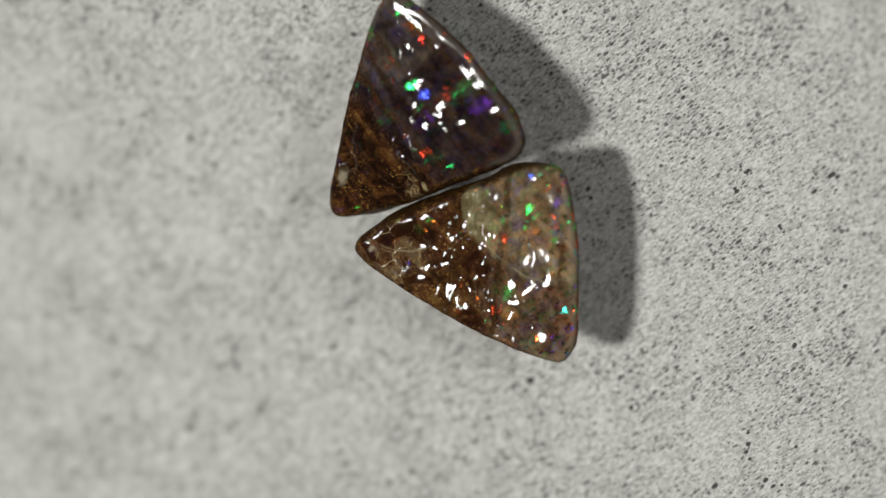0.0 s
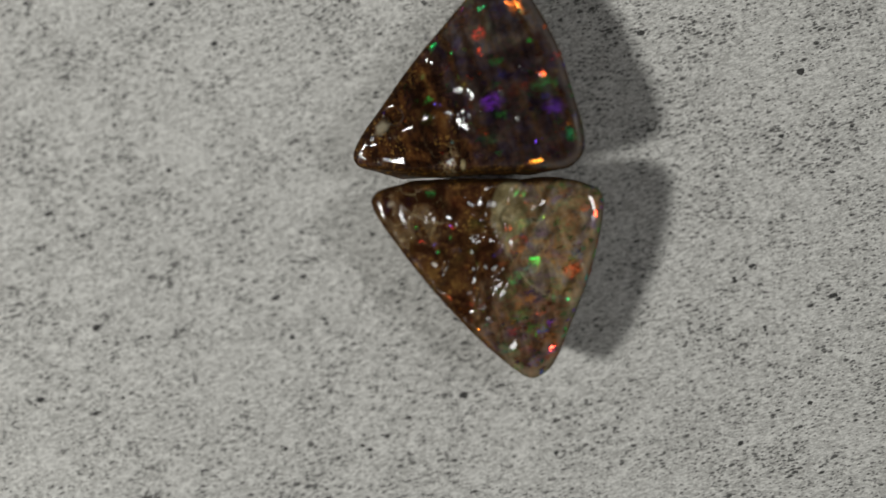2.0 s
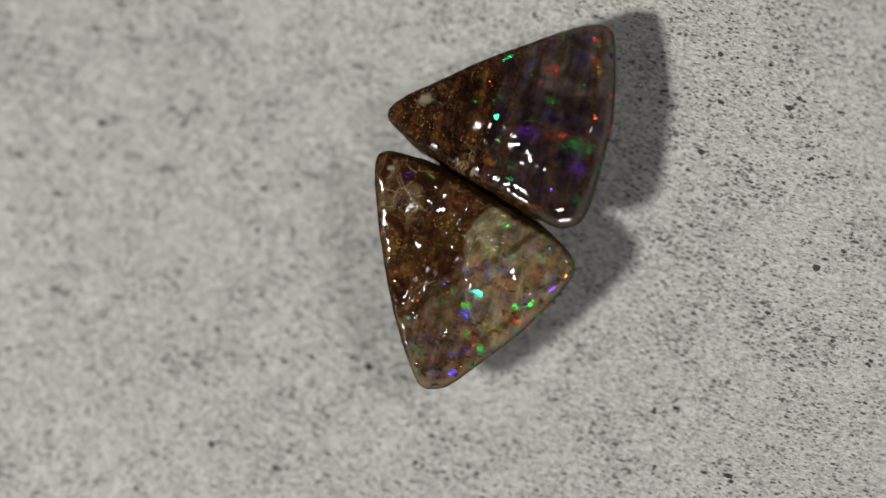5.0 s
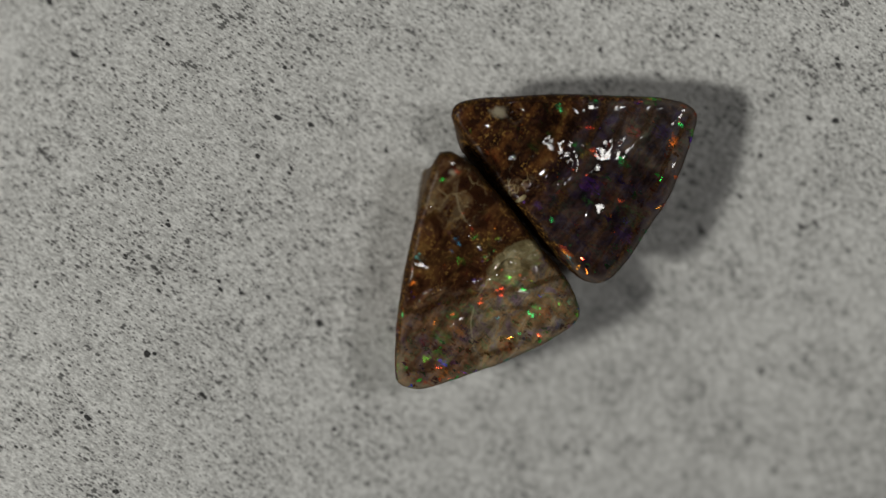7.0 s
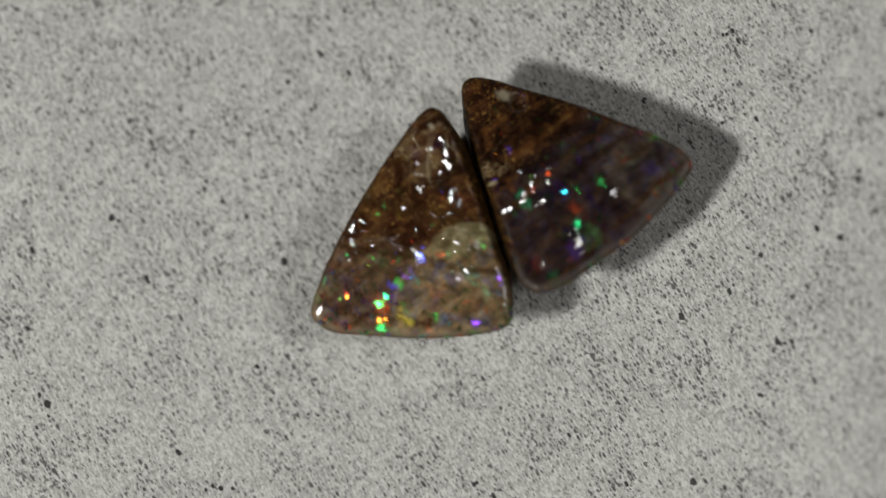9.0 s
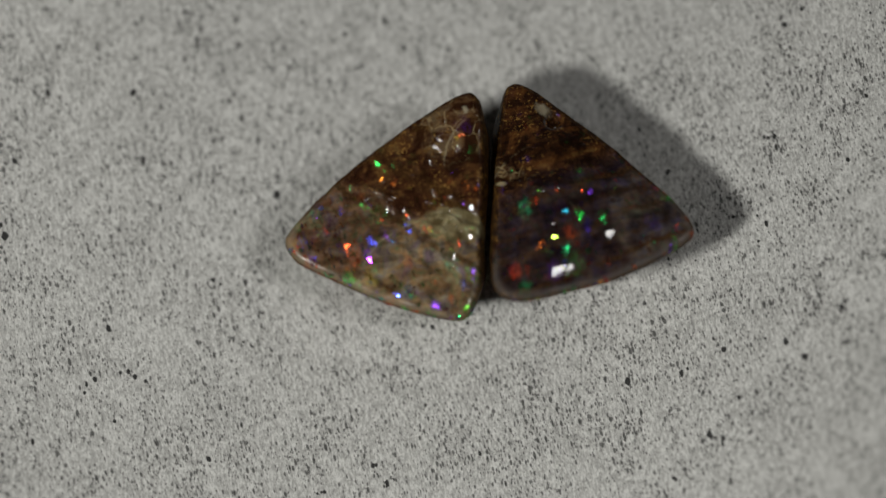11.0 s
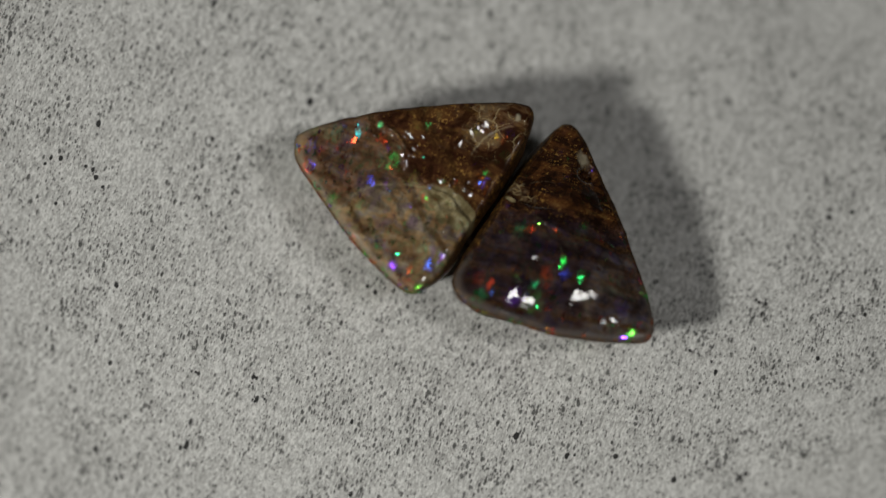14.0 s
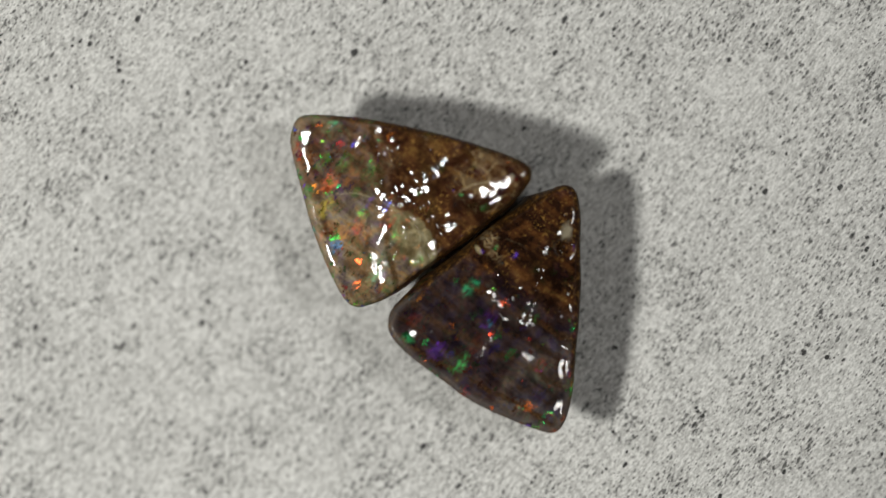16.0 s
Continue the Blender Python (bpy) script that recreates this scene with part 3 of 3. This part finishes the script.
def motions():
    rows = [
        (0.0, 0.00280, -0.00017, -0.00224, -1.47, -19.38, 35.99),
        (0.1, 0.00270, -0.00021, -0.00266, -2.84, -18.09, 35.10),
        (0.2, 0.00259, -0.00025, -0.00268, -3.20, -14.64, 34.04),
        (0.3, 0.00245, -0.00028, -0.00186, -2.42, -10.40, 32.96),
        (0.4, 0.00229, -0.00030, -0.00013, -0.57, -6.56, 32.06),
        (0.5, 0.00214, -0.00033, 0.00100, 0.79, -1.86, 31.33),
        (0.6, 0.00201, -0.00038, 0.00021, 0.48, 4.82, 30.55),
        (0.7, 0.00193, -0.00043, -0.00159, -0.59, 11.30, 29.53),
        (0.8, 0.00186, -0.00046, -0.00292, -1.24, 14.80, 28.38),
        (0.9, 0.00181, -0.00044, -0.00273, -0.94, 13.76, 27.29),
        (1.0, 0.00177, -0.00043, -0.00160, -0.91, 10.39, 26.15),
        (1.1, 0.00174, -0.00043, -0.00040, -2.24, 7.17, 24.91),
        (1.2, 0.00172, -0.00044, 0.00036, -4.13, 3.38, 23.75),
        (1.3, 0.00172, -0.00042, 0.00032, -5.03, -2.22, 22.77),
        (1.4, 0.00173, -0.00036, -0.00070, -3.84, -9.80, 21.79),
        (1.5, 0.00171, -0.00030, -0.00201, -2.05, -16.32, 20.60),
        (1.6, 0.00164, -0.00029, -0.00285, -1.51, -18.80, 19.50),
        (1.7, 0.00152, -0.00032, -0.00292, -1.81, -17.34, 18.56),
        (1.8, 0.00136, -0.00034, -0.00205, -2.05, -13.36, 17.64),
        (1.9, 0.00120, -0.00033, -0.00041, -1.67, -8.43, 16.67),
        (2.0, 0.00106, -0.00031, 0.00056, -1.23, -2.73, 15.73),
        (2.1, 0.00097, -0.00031, -0.00037, -1.13, 3.60, 14.78),
        (2.2, 0.00091, -0.00032, -0.00227, -1.05, 9.20, 13.82),
        (2.3, 0.00085, -0.00031, -0.00371, -0.60, 12.64, 12.88),
        (2.4, 0.00077, -0.00028, -0.00363, 0.08, 13.19, 11.95),
        (2.5, 0.00070, -0.00025, -0.00249, -0.25, 11.85, 10.83),
        (2.6, 0.00066, -0.00025, -0.00110, -2.56, 9.72, 9.48),
        (2.7, 0.00064, -0.00026, -0.00002, -5.48, 6.33, 8.17),
        (2.8, 0.00064, -0.00025, 0.00026, -6.80, 1.04, 7.18),
        (2.9, 0.00063, -0.00019, -0.00055, -5.01, -6.03, 6.29),
        (3.0, 0.00060, -0.00013, -0.00181, -2.31, -12.86, 5.15),
        (3.1, 0.00054, -0.00011, -0.00277, -1.24, -17.24, 4.04),
        (3.2, 0.00044, -0.00011, -0.00306, -1.41, -18.19, 3.12),
        (3.3, 0.00031, -0.00009, -0.00245, -1.83, -15.56, 2.20),
        (3.4, 0.00017, -0.00004, -0.00095, -1.88, -10.00, 1.14),
        (3.5, 0.00003, 0.00002, 0.00021, -1.68, -3.33, 0.09),
        (3.6, -0.00006, 0.00007, -0.00006, -1.31, 2.60, -0.82),
        (3.7, -0.00012, 0.00011, -0.00130, -0.93, 7.30, -1.64),
        (3.8, -0.00018, 0.00014, -0.00266, -0.76, 10.90, -2.49),
        (3.9, -0.00025, 0.00018, -0.00337, -0.95, 13.42, -3.47),
        (4.0, -0.00033, 0.00022, -0.00298, -0.76, 13.33, -4.49),
        (4.1, -0.00039, 0.00029, -0.00139, 0.26, 9.46, -5.51),
        (4.2, -0.00043, 0.00036, 0.00046, 1.22, 3.29, -6.69),
        (4.3, -0.00044, 0.00040, 0.00134, 1.25, -2.84, -7.99),
        (4.4, -0.00045, 0.00040, 0.00051, 0.07, -7.15, -9.22),
        (4.5, -0.00044, 0.00038, -0.00101, -1.44, -11.11, -10.31),
        (4.6, -0.00044, 0.00037, -0.00207, -2.30, -16.13, -11.30),
        (4.7, -0.00045, 0.00038, -0.00275, -2.32, -20.38, -12.35),
        (4.8, -0.00051, 0.00043, -0.00267, -1.18, -19.04, -13.60),
        (4.9, -0.00057, 0.00049, -0.00257, -0.08, -14.99, -14.81),
        (5.0, -0.00064, 0.00056, -0.00244, 0.50, -9.07, -15.87),
        (5.1, -0.00071, 0.00062, -0.00229, 0.44, -2.48, -16.84),
        (5.2, -0.00078, 0.00069, -0.00212, -0.03, 3.59, -17.83),
        (5.3, -0.00085, 0.00076, -0.00194, -0.50, 8.22, -18.86),
        (5.4, -0.00092, 0.00084, -0.00175, -0.62, 10.84, -19.87),
        (5.5, -0.00099, 0.00092, -0.00155, -0.34, 11.25, -20.82),
        (5.6, -0.00106, 0.00099, -0.00134, 0.04, 9.50, -21.77),
        (5.7, -0.00113, 0.00107, -0.00113, 0.09, 5.82, -22.75),
        (5.8, -0.00120, 0.00115, -0.00093, -0.43, 0.64, -23.73),
        (5.9, -0.00127, 0.00123, -0.00072, -1.46, -5.36, -24.64),
        (6.0, -0.00134, 0.00131, -0.00052, -2.59, -11.24, -25.44),
        (6.1, -0.00140, 0.00139, -0.00033, -3.29, -15.92, -26.22),
        (6.2, -0.00146, 0.00147, -0.00015, -3.19, -18.39, -27.15),
        (6.3, -0.00152, 0.00155, 0.00002, -2.35, -18.04, -28.28),
        (6.4, -0.00158, 0.00162, 0.00016, -1.20, -14.86, -29.50),
        (6.5, -0.00163, 0.00170, 0.00029, -0.33, -9.48, -30.63),
        (6.6, -0.00168, 0.00177, 0.00039, -0.07, -2.99, -31.66),
        (6.7, -0.00172, 0.00184, 0.00047, -0.35, 3.36, -32.69),
        (6.8, -0.00177, 0.00191, 0.00052, -0.84, 8.48, -33.77),
        (6.9, -0.00182, 0.00201, -0.00043, -0.50, 14.26, -34.40),
        (7.0, -0.00186, 0.00210, -0.00082, 0.45, 16.37, -35.08),
        (7.1, -0.00186, 0.00216, -0.00031, 1.88, 13.93, -36.03),
        (7.2, -0.00185, 0.00219, 0.00061, 3.02, 8.60, -37.35),
        (7.3, -0.00186, 0.00222, 0.00124, 3.06, 2.74, -38.86),
        (7.4, -0.00190, 0.00224, 0.00106, 1.66, -1.89, -40.24),
        (7.5, -0.00194, 0.00224, 0.00025, -0.43, -6.64, -41.42),
        (7.6, -0.00195, 0.00220, -0.00081, -2.15, -12.61, -42.43),
        (7.7, -0.00195, 0.00218, -0.00163, -2.91, -17.60, -43.36),
        (7.8, -0.00197, 0.00224, -0.00167, -2.48, -18.82, -44.36),
        (7.9, -0.00203, 0.00243, -0.00066, -1.09, -14.84, -45.36),
        (8.0, -0.00209, 0.00265, 0.00060, 0.73, -8.38, -46.28),
        (8.1, -0.00210, 0.00281, 0.00131, 2.55, -2.78, -47.21),
        (8.2, -0.00208, 0.00292, 0.00161, 4.03, 1.55, -48.14),
        (8.3, -0.00210, 0.00298, 0.00160, 3.60, 7.22, -49.00),
        (8.4, -0.00212, 0.00305, 0.00157, 3.15, 11.13, -49.95),
        (8.5, -0.00213, 0.00311, 0.00152, 3.00, 12.81, -50.95),
        (8.6, -0.00214, 0.00317, 0.00145, 3.21, 12.18, -51.97),
        (8.7, -0.00216, 0.00323, 0.00138, 3.50, 9.44, -53.04),
        (8.8, -0.00217, 0.00329, 0.00129, 3.47, 4.95, -54.21),
        (8.9, -0.00218, 0.00335, 0.00120, 2.86, -0.77, -55.40),
        (9.0, -0.00219, 0.00340, 0.00109, 1.75, -6.98, -56.51),
        (9.1, -0.00219, 0.00346, 0.00099, 0.52, -12.78, -57.48),
        (9.2, -0.00220, 0.00352, 0.00087, -0.31, -17.12, -58.40),
        (9.3, -0.00220, 0.00357, 0.00076, -0.37, -19.10, -59.40),
        (9.4, -0.00221, 0.00363, 0.00065, 0.31, -18.23, -60.54),
        (9.5, -0.00221, 0.00368, 0.00054, 1.28, -14.61, -61.67),
        (9.6, -0.00221, 0.00374, 0.00043, 1.99, -8.97, -62.69),
        (9.7, -0.00221, 0.00380, 0.00033, 2.13, -2.47, -63.60),
        (9.8, -0.00221, 0.00386, 0.00024, 1.73, 3.60, -64.52),
        (9.9, -0.00220, 0.00392, 0.00016, 1.13, 8.19, -65.52),
        (10.0, -0.00220, 0.00398, 0.00009, 0.73, 10.65, -66.55),
        (10.1, -0.00219, 0.00405, 0.00003, 0.77, 10.78, -67.58),
        (10.2, -0.00218, 0.00412, -0.00001, 1.13, 8.71, -68.59),
        (10.3, -0.00217, 0.00418, -0.00004, 1.43, 4.79, -69.64),
        (10.4, -0.00213, 0.00428, 0.00063, 2.47, 1.23, -70.85),
        (10.5, -0.00210, 0.00432, 0.00082, 2.42, -4.06, -72.21),
        (10.6, -0.00210, 0.00430, 0.00026, 1.17, -10.82, -73.59),
        (10.7, -0.00210, 0.00428, -0.00063, -0.62, -16.84, -74.71),
        (10.8, -0.00211, 0.00433, -0.00127, -2.10, -19.52, -75.55),
        (10.9, -0.00211, 0.00449, -0.00121, -2.58, -17.39, -76.32),
        (11.0, -0.00209, 0.00467, -0.00067, -1.63, -12.89, -77.24),
        (11.1, -0.00205, 0.00477, 0.00000, 0.60, -8.91, -78.30),
        (11.2, -0.00199, 0.00483, 0.00054, 2.68, -4.76, -79.29),
        (11.3, -0.00195, 0.00494, 0.00071, 3.18, 1.00, -80.08),
        (11.4, -0.00195, 0.00513, 0.00038, 1.55, 8.80, -80.87),
        (11.5, -0.00195, 0.00531, -0.00009, -0.44, 14.84, -81.94),
        (11.6, -0.00193, 0.00538, -0.00031, -0.94, 15.74, -83.02),
        (11.7, -0.00189, 0.00538, -0.00028, -0.28, 12.67, -83.99),
        (11.8, -0.00187, 0.00536, -0.00009, 0.34, 8.14, -85.04),
        (11.9, -0.00187, 0.00537, 0.00012, -0.05, 4.02, -86.17),
        (12.0, -0.00186, 0.00538, 0.00009, -1.03, -1.03, -87.35),
        (12.1, -0.00181, 0.00535, -0.00039, -1.81, -8.21, -88.56),
        (12.2, -0.00174, 0.00531, -0.00105, -2.33, -15.41, -89.72),
        (12.3, -0.00169, 0.00534, -0.00150, -2.63, -19.67, -90.79),
        (12.4, -0.00169, 0.00546, -0.00148, -2.68, -19.04, -91.76),
        (12.5, -0.00170, 0.00561, -0.00106, -2.02, -15.30, -92.75),
        (12.6, -0.00166, 0.00573, -0.00044, -0.59, -10.91, -93.75),
        (12.7, -0.00160, 0.00583, 0.00015, 0.77, -5.87, -94.66),
        (12.8, -0.00152, 0.00595, 0.00047, 1.25, 0.14, -95.46),
        (12.9, -0.00146, 0.00611, 0.00036, 0.55, 6.86, -96.33),
        (13.0, -0.00142, 0.00626, 0.00002, -0.60, 12.16, -97.40),
        (13.1, -0.00139, 0.00635, -0.00032, -1.24, 14.20, -98.53),
        (13.2, -0.00136, 0.00638, -0.00046, -0.97, 13.11, -99.56),
        (13.3, -0.00133, 0.00635, -0.00027, 0.13, 9.75, -100.53),
        (13.4, -0.00129, 0.00630, 0.00027, 1.58, 5.04, -101.54),
        (13.5, -0.00126, 0.00626, 0.00056, 2.25, -0.70, -102.73),
        (13.6, -0.00122, 0.00627, 0.00010, 1.37, -7.07, -103.99),
        (13.7, -0.00120, 0.00631, -0.00079, -0.51, -13.03, -105.08),
        (13.8, -0.00116, 0.00635, -0.00158, -2.37, -17.29, -106.01),
        (13.9, -0.00112, 0.00637, -0.00183, -3.17, -18.82, -107.01),
        (14.0, -0.00107, 0.00641, -0.00157, -2.55, -17.45, -108.16),
        (14.1, -0.00099, 0.00648, -0.00094, -0.82, -13.62, -109.27),
        (14.2, -0.00091, 0.00660, -0.00025, 0.93, -7.94, -110.16),
        (14.3, -0.00082, 0.00674, 0.00019, 1.63, -1.46, -110.87),
        (14.4, -0.00075, 0.00689, 0.00016, 0.81, 4.62, -111.72),
        (14.5, -0.00066, 0.00703, -0.00013, -0.49, 9.55, -112.82),
        (14.6, -0.00057, 0.00713, -0.00041, -0.99, 12.89, -114.00),
        (14.7, -0.00049, 0.00718, -0.00054, -0.69, 13.88, -115.11),
        (14.8, -0.00045, 0.00718, -0.00039, -0.20, 12.04, -116.13),
        (14.9, -0.00046, 0.00712, 0.00003, -0.24, 7.48, -117.12),
        (15.0, -0.00048, 0.00707, 0.00023, -0.63, 1.74, -118.11),
        (15.1, -0.00045, 0.00707, -0.00023, -1.06, -3.66, -119.19),
        (15.2, -0.00039, 0.00710, -0.00106, -1.68, -8.60, -120.31),
        (15.3, -0.00034, 0.00711, -0.00179, -2.51, -13.26, -121.40),
        (15.4, -0.00030, 0.00706, -0.00205, -3.25, -17.34, -122.42),
        (15.5, -0.00025, 0.00701, -0.00180, -3.18, -18.87, -123.46),
        (15.6, -0.00017, 0.00705, -0.00115, -1.96, -16.31, -124.56),
        (15.7, -0.00006, 0.00715, -0.00038, -0.36, -10.50, -125.53),
        (15.8, 0.00006, 0.00728, 0.00018, 0.63, -3.35, -126.34),
        (15.9, 0.00017, 0.00742, 0.00030, 0.36, 3.10, -127.23),
        (16.0, 0.00028, 0.00755, 0.00016, -0.92, 7.85, -128.32),
    ]
    keyed = [(t, pose(x, y, z, rx, ry, rz)) for t, x, y, z, rx, ry, rz in rows]
    walk(sheet, keyed)
    for stone in stones:
        seat = Matrix.Translation(Vector(stone["base"]))
        walk(stone, [(t, m @ seat) for t, m in keyed])


motions()
